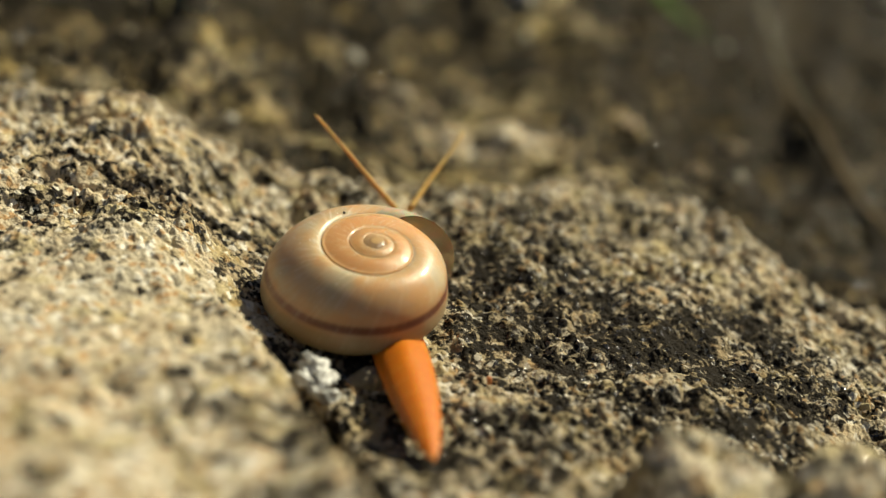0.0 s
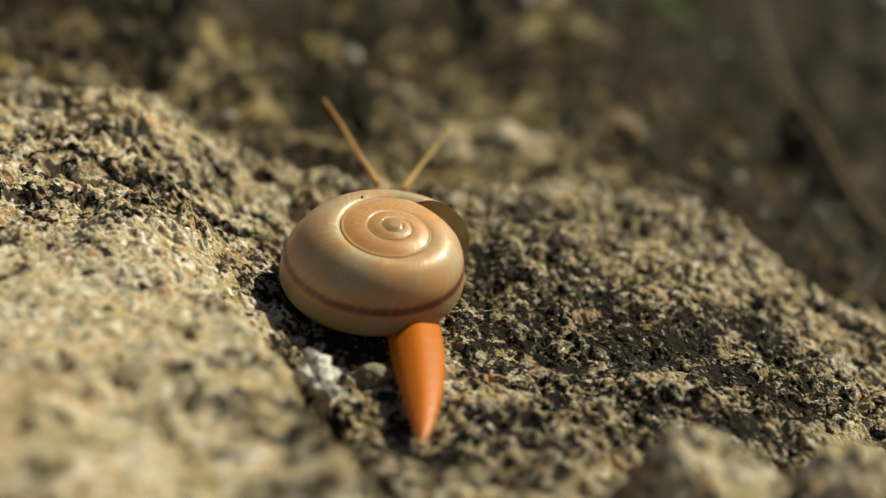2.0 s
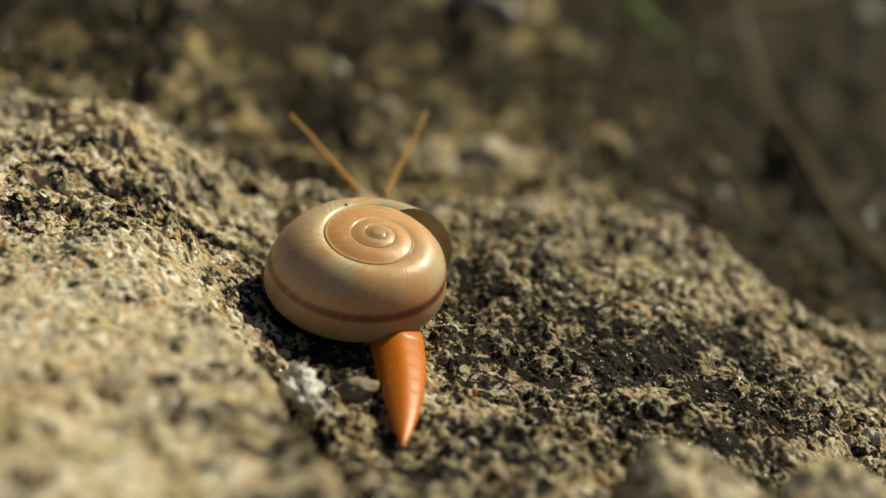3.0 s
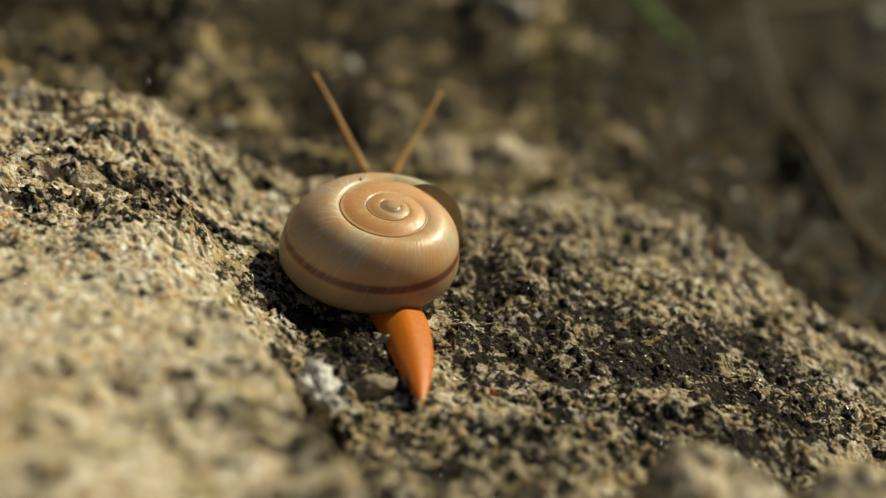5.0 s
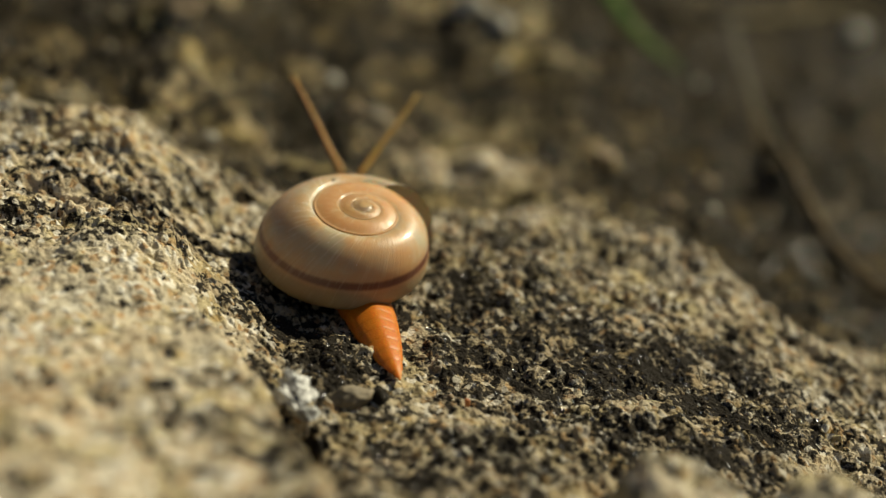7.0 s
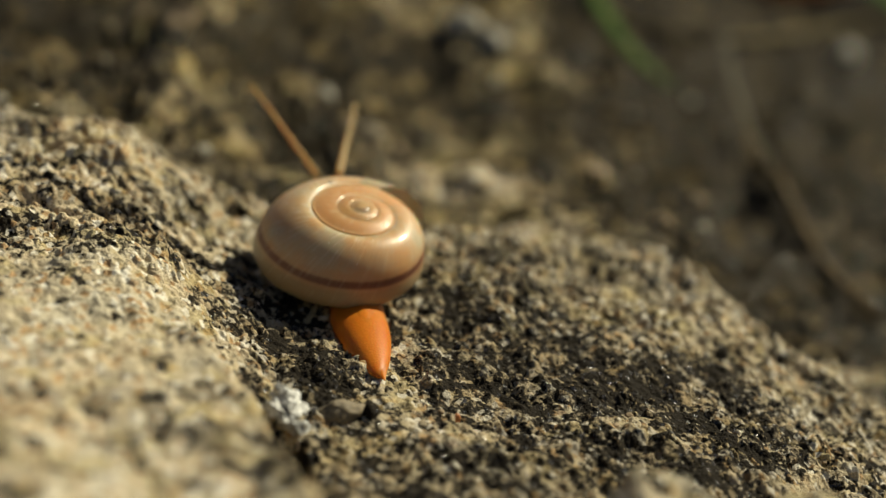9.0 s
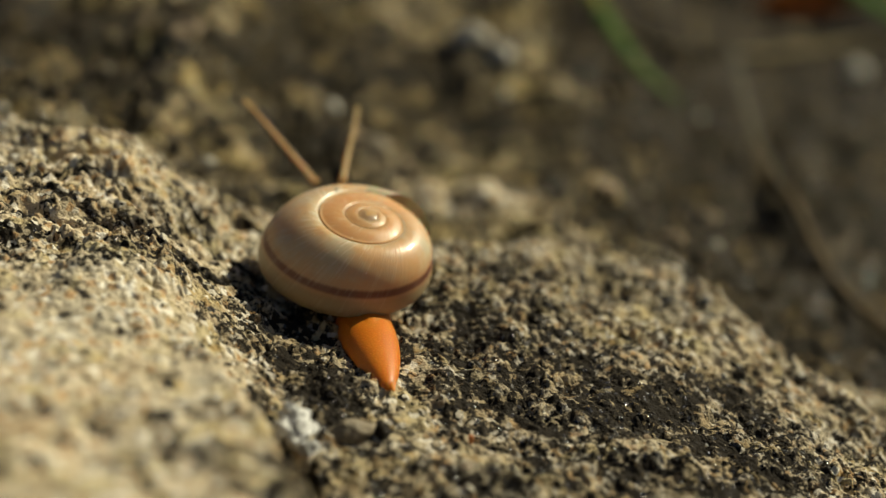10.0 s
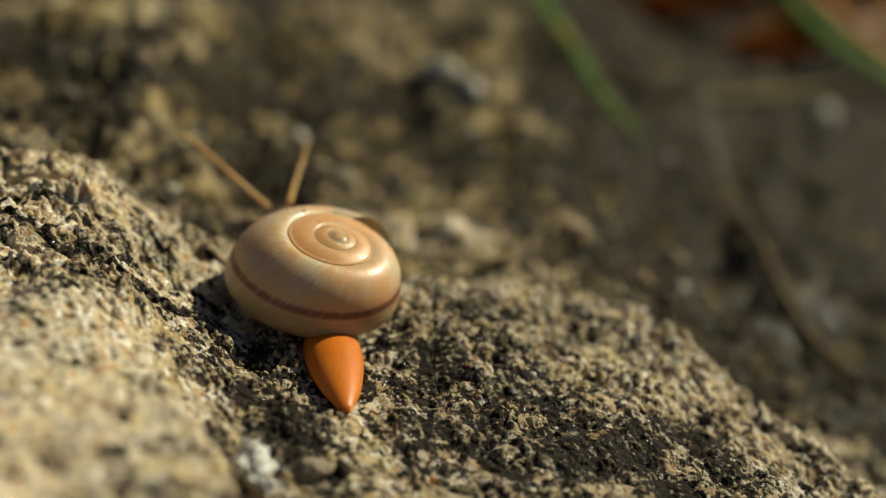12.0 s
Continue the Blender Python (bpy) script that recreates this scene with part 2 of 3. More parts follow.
def large_form(x, y):
    """The rock's big shapes in millimetres: a hollow that falls to +x, raised banks at -x and in front, a lower shelf behind."""
    yy = np.clip(y, -60, 10)
    z = -0.85 - 0.13 * x.clip(-60, 80) + 0.06 * (yy + 20) - 0.004 * np.clip(x - 10, 0, 20) ** 2 - 0.22 * np.clip(x - 28, 0, 30)
    ridge = 6.5 * step(-x - 0.25 * np.clip(y + 5, -20, 20), 12, 27)
    z = z + 0.8 * hill(x, y, 6, 4, 7, 6)
    crest = 11 + 0.20 * np.clip(x, 0, 24) - 1.2 * np.clip(x - 24, 0, 25) + 0.10 * np.clip(-x, 0, 40)
    crest = crest + 2.5 * gradient_noise(x / 9, y * 0 + 3.3, 5)
    fall = 5.0 + 2.5 * hill(x, y * 0, 2, 0, 9, 1) + 2.5 * step(x, 25, 40)
    z = z - fall * step(y - crest, -3, 11 + 12 * hill(x, y * 0, 14, 0, 9, 1))
    z = z - 1.3 * step(-x, 26, 36) * step(y, -4, 10)
    z = z + 0.10 * np.clip(y - 55, 0, 60) + 3.0 * hill(x, y, -14, 55, 9, 12) + 3.5 * hill(x, y, 8, 92, 14, 8) + 1.8 * hill(x, y, 3.5, 43.5, 6.5, 3) + 1.2 * hill(x, y, -47, 31, 6, 6) + 2.0 * hill(x, y, -38, 90, 18, 8) + 2.2 * hill(x, y, -33, 61, 8, 3.5, -20) - 4.0 * hill(x, y, 50, 100, 2.4, 26, -14)
    bank = -(x + 15) * 0.92 - (y + 24) * 0.385 + 1.6 * gradient_noise(x / 7, y / 7, 8)
    z = z + np.maximum(ridge, (5.8 + 0.05 * np.clip(-y - 24, 0, 30)) * step(bank, -1.6, 2.6) * step(-y, 10, 25))
    front = step(x, -11, -3) * step(-y + 0.8 * gradient_noise(x / 5, y / 5, 9), 32, 43)
    z = z + 2.2 * front + (5.6 + gradient_noise(x / 2.2, y / 2.2, 73)) * step(hill(x, y, 16.4, -46.5, 5.6, 6.0), 0.15, 0.8) + (7.4 + gradient_noise(x / 2.0, y / 2.0, 74)) * step(hill(x, y, 26.8, -46.5, 5.4, 6.0), 0.15, 0.8) + 1.5 * hill(x, y, 6, -46, 4, 4)
    z = z - 4.5 * np.exp(-((x + 9.0 + 0.31 * (y + 33)) / 0.85) ** 2) * step(-y, 29.5, 31.5) * step(y, -47, -43)
    return z


def ground_height(x, y, fine=True):
    x, y = np.asarray(x, float), np.asarray(y, float)
    z = large_form(x, y)
    near = np.exp(-(np.hypot(x, y - 20) / 400) ** 2)
    z = z + near * ((1.5 + 1.5 * step(y, 18, 34)) * gradient_noise(x / 11, y / 11, 1) + 0.9 * gradient_noise(x / 4.6, y / 4.6, 2))
    back = near * step(y, 16, 40)
    z = z + back * step(x, 18, 42) * 1.6 * gradient_noise(x / 5, y / 8, 67)
    z = z + back * (1.5 * gradient_noise(x / 6.5, y / 7.5, 61) + 0.9 * np.abs(gradient_noise(x / 4.2, y / 4.2, 62)))
    z = z + (1 - near) * (25 * gradient_noise(x / 300, y / 300, 3) + 120 * gradient_noise(x / 2600, y / 2600, 4))
    if fine:
        rough = (1 - 0.55 * np.exp(-((x + 2.0) / 2.4) ** 2) * step(-y, 12, 16)) * (0.65 + 0.7 * np.clip(gradient_noise(x / 6, y / 6, 31) + 0.4, 0, 1))
        side = step(-(x + 15) * 0.92 - (y + 24) * 0.385, 0.0, 4.0) * step(-y, 14, 26)
        rough = rough * (1 - 0.62 * side) * (1 - 0.25 * hill(x, y, 15, -18, 16, 12))
        z = z + rough * (0.65 * gradient_noise(x / 2.1, y / 2.1, 11) + 0.25 * gradient_noise(x / 0.95, y / 0.95, 12))
        chunky = step(-x, 3, 12) * step(y, -20, -8) + 0.8 * step(x, 18, 28) * step(y, -12, 0)
        z = z + 0.9 * chunky * gradient_noise(x / 3.2, y / 2.2, 63) - 1.2 * chunky * step(gradient_noise(x / 3.8, y / 2.2, 64), 0.20, 0.42)
        z = z + rough * grain_height(x, y, 0.55 + 0.45 * np.clip(chunky, 0, 1))[0]
    return z


def grain_height(x, y, coarse=1.0):
    """Mineral grains of three sizes that stand proud of the rock: their height, and the tone of the grain at each place."""
    wx = x + 0.40 * gradient_noise(x / 1.1, y / 1.1, 40) + 0.30 * gradient_noise(x / 0.47, y / 0.47, 42)
    wy = y + 0.40 * gradient_noise(x / 1.1, y / 1.1, 41) + 0.30 * gradient_noise(x / 0.47, y / 0.47, 43)
    big, v0 = knobs(wx, wy, 2.3, 20)
    mid, v1 = knobs(wx, wy, 1.15, 21)
    small, v2 = knobs(wx, wy, 0.58, 22)
    return 0.40 * coarse * big + 0.50 * mid + 0.42 * small, 0.30 * v0 + 0.40 * v1 + 0.30 * v2


def crust_and_shade_level(x, y):
    """Where the rock is darkened, by weathering crust and by painted shade: 0 clean rock, 1 dark."""
    c = 0.30 + 0.5 * gradient_noise(x / 13, y / 13, 51) + 0.50 * gradient_noise(x / 5, y / 5, 52) + 0.35 * gradient_noise(x / 2.4, y / 2.4, 53)
    c = c + 0.78 * hill(x, y, 16, -17, 18, 12, -8) + 0.22 * hill(x, y, 4, 0, 12, 12)
    # The tilted crest is lightened by colour, for the sun it catches.
    c = c - 0.22 * hill(x, y, 27, 10, 9, 7) - 0.40 * step(-x, 13, 20) * step(-y, 5, 25)
    # The shelf's shade is painted in, deeper towards +x; its sunlit ledge is paler.
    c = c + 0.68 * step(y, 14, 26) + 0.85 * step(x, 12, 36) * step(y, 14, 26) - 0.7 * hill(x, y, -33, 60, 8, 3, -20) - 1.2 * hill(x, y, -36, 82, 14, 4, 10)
    c = c + step(y, 18, 30) * (0.6 * gradient_noise(x / 19, y / 19, 55) + 0.8 * gradient_noise(x / 6, y / 7, 56) + 0.5 * gradient_noise(x / 3.2, y / 3.2, 57))
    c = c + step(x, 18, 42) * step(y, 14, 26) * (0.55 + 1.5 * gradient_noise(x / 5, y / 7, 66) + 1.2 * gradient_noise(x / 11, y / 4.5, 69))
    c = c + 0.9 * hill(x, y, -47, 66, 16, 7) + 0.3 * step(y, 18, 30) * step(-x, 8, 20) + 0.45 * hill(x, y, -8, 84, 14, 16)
    c = c - 2.2 * hill(x, y, 3.5, 43, 6.0, 2.8) - 0.6 * hill(x, y, -45, 30, 7, 6)
    # Gully: dark crust, deepened for the shell's shadow; crack: its shade painted in.
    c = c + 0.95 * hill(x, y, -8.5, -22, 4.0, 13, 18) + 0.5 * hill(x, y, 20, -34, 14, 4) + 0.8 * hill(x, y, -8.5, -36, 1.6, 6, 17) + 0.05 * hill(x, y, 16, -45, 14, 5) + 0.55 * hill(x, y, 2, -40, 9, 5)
    side = -(x + 15) * 0.92 - (y + 24) * 0.385
    c = c + (1.5 * gradient_noise(x / 3.2, y / 2.6, 68) + 1.3 * gradient_noise(x / 1.5, y / 1.5, 72) - 0.18) * step(side, -1.0, 1.0) * step(-y, 15, 24)
    shoulder = step(-x, 8, 14) * step(y, -22, -12) * step(-y, -16, -6)
    c = c + shoulder * (-0.02 + 0.9 * gradient_noise(x / 6, y / 2.6, 70) + 0.8 * gradient_noise(x / 2.6, y / 1.5, 71))
    c = c + 0.4 * hill(x, y, -35, -4, 3.5, 4) + 0.4 * hill(x, y, -32, -14, 6, 2.5) + 0.4 * hill(x, y, -21, -12, 6, 2.5, -35) - 0.35 * hill(x, y, -24, 4, 14, 6, -30)
    # The two front stones get paler colour to stand for their sunlit tops.
    c = c + 0.18 * hill(x, y, 28, -33, 12, 9) + 0.30 * hill(x, y, 18, 9, 9, 7) - 0.85 * hill(x, y, 16.4, -46.5, 4.2, 5.0) - 0.85 * hill(x, y, 26.8, -46.5, 4.2, 5.0)
    far = step(np.hypot(x, y), 140, 420)
    c = c * (1 - far) + far * (0.65 + 0.5 * gradient_noise(x / 90, y / 90, 58) + 0.5 * gradient_noise(x / 900, y / 900, 59))
    return np.clip(c, -0.4, 1.6)


def spread(lo, hi, fine, grow, wide, far):
    """Grid lines: even steps between lo and hi, then slowly widening ones, and past the width wide quickly widening ones out to far."""
    mid = np.arange(lo, hi + fine / 2, fine)
    out, s, v = [], fine, 0.0
    while v < far:
        s *= grow if s < wide else 1.12
        v += s
        out.append(v)
    out = np.array(out)
    return np.concatenate([lo - out[::-1], mid, mid[-1] + out])


def build_ground():
    xs, ys = spread(-38, 40, 0.105, 1.05, 3.0, 6.0e5), spread(-48, 20, 0.105, 1.032, 3.0, 6.0e5)
    gx, gy = np.meshgrid(xs, ys)
    z = ground_height(gx, gy)
    nx, ny = len(xs), len(ys)
    co = np.stack([gx, gy, z], -1).reshape(-1, 3) * MM
    a = (np.arange(ny - 1)[:, None] * nx + np.arange(nx - 1)).ravel()
    quads = np.stack([a, a + 1, a + nx + 1, a + nx], 1).astype(np.int32)
    me = bpy.data.meshes.new("ground")
    me.vertices.add(len(co))
    me.vertices.foreach_set("co", co.ravel())
    me.loops.add(quads.size)
    me.loops.foreach_set("vertex_index", quads.ravel())
    me.polygons.add(len(quads))
    me.polygons.foreach_set("loop_start", np.arange(0, quads.size, 4, dtype=np.int32))
    me.polygons.foreach_set("use_smooth", np.ones(len(quads), bool))
    me.update(calc_edges=True)
    layer = me.attributes.new("fleck", "FLOAT", "POINT")
    layer.data.foreach_set("value", grain_height(gx, gy)[1].ravel().astype(np.float32))
    layer = me.attributes.new("crust_and_shade", "FLOAT", "POINT")
    layer.data.foreach_set("value", crust_and_shade_level(gx, gy).ravel().astype(np.float32))
    layer = me.attributes.new("warm_tint", "FLOAT", "POINT")
    layer.data.foreach_set("value", (step(gy, 12, 30) * np.clip(0.75 + 0.8 * gradient_noise(gx / 9, gy / 9, 75) - 1.5 * hill(gx, gy, 3.5, 43, 6, 3), 0, 1)).ravel().astype(np.float32))
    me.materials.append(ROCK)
    ob = new("ground", me)
    tagged(ob, "rough granular tan rock with dark weathered patches and painted shade", "rock", kind="structure")
    return ob


build_ground()


# ---- helpers for things ----
def part(name, bm, material, parent, label=""):
    me = bpy.data.meshes.new(name)
    for f in bm.faces:
        f.smooth = True
    bm.to_mesh(me)
    bm.free()
    me.materials.append(material)
    ob = new(name, me)
    ob.parent = parent
    if label:
        tagged(ob, label)
    return ob


def loft(rings, close_ends=True, loop=True):
    """A bmesh skin over rings of points, in millimetres."""
    bm = bmesh.new()
    vs = [[bm.verts.new([c * MM for c in p]) for p in ring] for ring in rings]
    for r0, r1 in zip(vs, vs[1:]):
        n = len(r0)
        for i in range(n if loop else n - 1):
            j = (i + 1) % n
            bm.faces.new((r0[i], r0[j], r1[j], r1[i]))
    if close_ends:
        bm.faces.new(vs[0][::-1])
        bm.faces.new(vs[-1])
    bmesh.ops.recalc_face_normals(bm, faces=bm.faces)
    return bm


def stone_mesh(rx, ry, rz, seed, lumps=0.25, cuts=3, facets=7, flat=0.78):
    """An irregular, partly faceted stone, in millimetres."""
    rnd = random.Random(seed)
    planes = [Vector((rnd.gauss(0, 1), rnd.gauss(0, 1), rnd.gauss(0, 1))).normalized() for _ in range(facets)]
    bm = bmesh.new()
    bmesh.ops.create_icosphere(bm, subdivisions=cuts, radius=1)
    for v in bm.verts:
        p = v.co.copy()
        for k, q in enumerate(planes):
            over = p.dot(q) - (flat + 0.12 * (k % 3 - 1))
            if over > 0:
                p -= q * over
        k = 1 + lumps * 0.5 * noise.noise(p * 1.3 + Vector((seed * 3.1, 0, 0))) + lumps * 0.3 * noise.noise(p * 3.6 + Vector((0, seed * 1.7, 0)))
        v.co = Vector((p.x * rx, p.y * ry, p.z * rz)) * k * MM
    return bm


def on_ground(x, y, lift=0.0):
    return float(ground_height(np.array([x]), np.array([y]))[0]) + lift


# ---- the snail ----
WHORL = 2.02          # growth a turn
TURNS = 3.744
REACH = 10.48         # outer radius at the lip
SECTION = ((0.485, 0.115), (0.525, 0.092), (0.600, 0.092), (0.705, 0.142), (0.815, 0.235), (0.910, 0.360), (0.975, 0.515), (1.0, 0.680),
           (0.985, 0.768), (0.925, 0.835), (0.810, 0.893), (0.650, 0.923), (0.470, 0.910), (0.300, 0.849), (0.180, 0.748))
SPIRE = ((0.485, 0.115), (0.520, 0.102), (0.600, 0.106), (0.710, 0.127), (0.820, 0.163), (0.920, 0.202), (0.982, 0.233))


def smooth_section(n, spire=0.0):
    """Points along the whorl's cross-section, from the suture over the rim to the underside; flatter on the spire."""
    p = np.array(SECTION)
    p[:7] = p[:7] * (1 - spire) + np.array(SPIRE) * spire
    p = np.vstack([2 * p[0] - p[1], p, 2 * p[-1] - p[-2]])
    out = []
    for k in range(n + 1):
        u = k / n * (len(SECTION) - 1)
        i = min(int(u), len(SECTION) - 2)
        t = u - i
        a, b, c, d = p[i], p[i + 1], p[i + 2], p[i + 3]
        out.append(0.5 * (2 * b + (c - a) * t + (2 * a - 5 * b + 4 * c - d) * t * t + (3 * b - a - 3 * c + d) * t ** 3))
    return np.array(out)


def whorl_ring(turn, sect):
    """One cross-section of the coil; turn 1 is the lip. The apex is at the origin and the axis points up."""
    g = REACH * WHORL ** ((turn - 1) * TURNS)
    ang = radians(LIP_ANGLE) + (1 - turn) * TURNS * 2 * math.pi
    skew = radians(LIP_SKEW) * max(0.0, (turn - 0.86) / 0.14) ** 2
    late = min(max((turn - 0.92) / 0.08, 0.0), 1.0) ** 1.5
    out = []
    for k, (r, d) in enumerate(sect):
        a = ang - skew * math.sin(min(1.0, k / 20) * math.pi / 2)
        r, d = r * (1 - 0.04 * late), d + 0.01 * late
        out.append((g * r * math.cos(a), g * r * math.sin(a), -g * d))
    return out


LIP_ANGLE = 80.0
LIP_SKEW = 28.0


def coil_mesh(t0, t1, steps, sect):
    turns = [t0 + (t1 - t0) * i / steps for i in range(steps + 1)]
    flat = smooth_section(len(sect) - 1, 1.0)
    mix = [min(max((0.800 - t) / 0.065, 0.0), 1.0) for t in turns]
    soft = [min(max((0.900 - t) / 0.090, 0.0), 1.0) for t in turns]
    near = np.clip((6.0 - np.arange(len(sect)) / (len(sect) - 1) * 14) / 4.5, 0, 1)[:, None]
    bm = loft([whorl_ring(t, sect * (1 - w) + flat * w if len(sect) > 40 else sect)
               for t, w in zip(turns, [m + (max(q, m) - m) * near for m, q in zip(mix, soft)])], close_ends=False, loop=False)
    uv = bm.loops.layers.uv.new("whorl")
    bm.verts.index_update()
    n = len(sect)
    for f in bm.faces:
        for lp in f.loops:
            i, k = divmod(lp.vert.index, n)
            lp[uv].uv = (turns[i], k / (n - 1))
    return bm


def build_snail():
    snail = tagged(new("snail"), "land snail with glossy banded peach-brown shell and orange foot", "snail")
    sect = smooth_section(44)
    bm = coil_mesh(0.0, 0.987, 300, sect)
    coil_faces = set(bm.faces)
    first = REACH * WHORL ** -TURNS * MM
    bmesh.ops.create_uvsphere(bm, u_segments=20, v_segments=12, radius=1, matrix=Matrix.LocRotScale((0, 0, -0.24 * first), None, (0.92 * first, 0.92 * first, 0.20 * first)))
    uv = bm.loops.layers.uv["whorl"]
    for f in bm.faces:
        if f not in coil_faces:
            for lp in f.loops:
                lp[uv].uv = (0.05, 0.36)
    bmesh.ops.recalc_face_normals(bm, faces=bm.faces)
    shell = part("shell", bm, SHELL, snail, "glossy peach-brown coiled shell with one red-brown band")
    part("shell_lip", coil_mesh(0.986, 1.002, 12, smooth_section(44)[:34] * 1.004), LIP, shell, "thin translucent shell lip")
    cap = smooth_section(40) * 0.985
    ring = whorl_ring(0.976, cap)
    bm = bmesh.new()
    bm.faces.new([bm.verts.new([c * MM for c in p]) for p in ring])
    part("mantle", bm, NECK, shell, "tan fleshy mantle in the shell's mouth")
    shell.matrix_basis = Matrix.Translation(Vector(APEX) * MM) @ pose(0, 0, 0, *SHELL_TILT)
    return snail, shell


APEX = (0.15, 0.0, 9.52)
SHELL_TILT = (13.1, 9.9, 0.0)
snail, shell = build_snail()


def dome_ring(y, w, h, keel, n=28):
    """A cross-section of the foot: flat below, domed above with a slight keel."""
    pts = []
    for i in range(n):
        a = 2 * math.pi * i / n
        c, s = math.cos(a), math.sin(a)
        z = h * s if s > 0 else 0.25 * h * s
        z += keel * h * max(0.0, s) ** 14
        pts.append((w * c * (1 if s > 0 else 0.96), y, z))
    return pts


TAIL_PIECES = 10


def tail_width(f):
    """Half width and height of the tail at f, 0 under the shell to 1 at the tip."""
    w = 2.15 * (1 - f ** 2.2) ** 0.9
    return max(w, 0.05), max(1.6 * (1 - f ** 1.6) ** 0.9, 0.05)


def build_tail(snail):
    pieces = []
    for k in range(TAIL_PIECES):
        f0, f1 = k / TAIL_PIECES, (k + 1) / TAIL_PIECES
        span = TAIL_LENGTH / TAIL_PIECES
        rings = []
        last = k == TAIL_PIECES - 1
        n = 18
        for i in range(n + 1):
            u = -1.2 + 2.4 * i / n if not last else -1.2 + 2.2 * i / n
            f = min(max(f0 + u * (f1 - f0), 0.0), 0.9985)
            w, h = tail_width(f)
            end = 1.0
            if i < 3:
                end = (0.70, 0.85, 0.95)[i]
            if i > n - 3 and not last:
                end = (0.985, 0.95, 0.86)[i - n + 2]
            rings.append(dome_ring(-u * span, w * end, h * end, 0.15))
        pieces.append(part("tail_segment", loft(rings), FOOT, snail))
    pieces[0]["label"] = "smooth moist orange tail of the foot"
    return pieces


TAIL_LENGTH = 14.5
tail = build_tail(snail)


def egg(rx, ry, rz, lift=0.0):
    bm = bmesh.new()
    bmesh.ops.create_uvsphere(bm, u_segments=28, v_segments=16, radius=1)
    for v in bm.verts:
        z = v.co.z if v.co.z > 0 else v.co.z * 0.6
        v.co = Vector((v.co.x * rx, v.co.y * ry, z * rz + lift)) * MM
    return bm


def stalk_mesh(length, r0, r1):
    rings = []
    n = 26
    for i in range(n + 1):
        f = i / n
        r = r0 + (r1 - r0) * f ** 0.7 + 0.06 * math.exp(-((f - 0.965) / 0.03) ** 2)
        if f > 0.97:
            r *= math.sqrt(max(0.02, 1 - ((f - 0.97) / 0.03) ** 2))
        bend = 0.10 * math.sin(f * 7.0) * f
        rings.append([(r * math.cos(a) + bend, r * math.sin(a), length * f) for a in [2 * math.pi * j / 14 for j in range(14)]])
    return loft(rings)


def lobe_mesh(length, w, h):
    """One side of the foot: a long drop, pointed at the origin and widening towards +y."""
    rings = []
    for i in range(25):
        f = i / 24
        k = math.sin(math.pi / 2 * min(1.0, f * 1.35 + 0.02)) ** 0.65 * (1 if f < 0.8 else 1 - ((f - 0.8) / 0.21) ** 2)
        rings.append(dome_ring(f * length, max(w * k, 0.04), max(h * k, 0.04), 0.0))
    return loft(rings)


sole = part("sole", lobe_mesh(15.0, 2.4, 1.9), FOOT, snail, "broad orange side of the foot under the shell")
necks = [part("neck", egg(1.7 - 0.15 * k, 2.8, 1.5), NECK, snail, "tan neck stretched forward") for k in range(3)]
head = part("head", egg(1.2, 1.8, 1.1), NECK, snail, "tan rounded head")
STALK_LENGTHS = (10.8, 10.8)
stalks = [part("eye_stalk", stalk_mesh(L, 0.30, 0.10), STALK, snail, "slender tan eye stalk") for L in STALK_LENGTHS]
for st, L in zip(stalks, STALK_LENGTHS):
    bm = bmesh.new()
    bmesh.ops.create_uvsphere(bm, u_segments=12, v_segments=8, radius=0.10 * MM)
    eye = part("eye", bm, DARK, st, "tiny dark eye")
    eye.location = (0.08 * MM, -0.12 * MM, (L - 0.35) * MM)

# ---- loose things ----
def flake():
    ob = tagged(new("stone_flake"), "pale whitish mineral flake standing on the rock", "stone flake")
    for k, (x, y, z, rx, ry, rz, tip, lean) in enumerate(((-0.5, 0.9, 1.3, 0.95, 0.9, 0.55, 38, 22), (0.6, 0.3, 0.4, 0.85, 1.0, 0.5, 30, 30), (-0.5, -0.2, 0.2, 1.0, 1.0, 0.6, 42, 8),
                                                         (0.1, -0.9, -0.8, 1.15, 0.9, 0.7, 34, 26), (-0.9, 1.3, 2.0, 0.5, 0.5, 0.4, 25, 40), (1.0, -0.6, -1.0, 0.7, 0.7, 0.5, 48, 14))):
        shard = part("shard", stone_mesh(rx * 1.2, ry * 1.2, rz * 1.1, 40 + k, 1.1, 4, 8, 0.66), FLAKE, ob)
        shard.matrix_basis = pose(x * 0.8 * MM, y * 0.8 * MM, z * 0.8 * MM, tip, lean, 35 * k)
    ob.matrix_basis = pose(-9.2 * MM, -29.2 * MM, on_ground(-9.2, -29.2, 0.6) * MM)


flake()


def pebble(name, x, y, rx, ry, rz, material, label, seed, sunk=0.4, turn=0.0, group="loose stones on the rock"):
    """A lumpy stone that sits a little sunk in the rock's surface."""
    me_ob = part(name, stone_mesh(rx, ry, rz, seed, 0.5, 4 if rx > 1 else 3), material, None)
    me_ob.data.attributes.new("crust_and_shade", "FLOAT", "POINT").data.foreach_set("value", [0.75] * len(me_ob.data.vertices))
    me_ob.matrix_basis = pose(x * MM, y * MM, on_ground(x, y, rz * (1 - sunk * 2)) * MM, 0, 0, turn)
    return tagged(me_ob, label, "pebble", group)


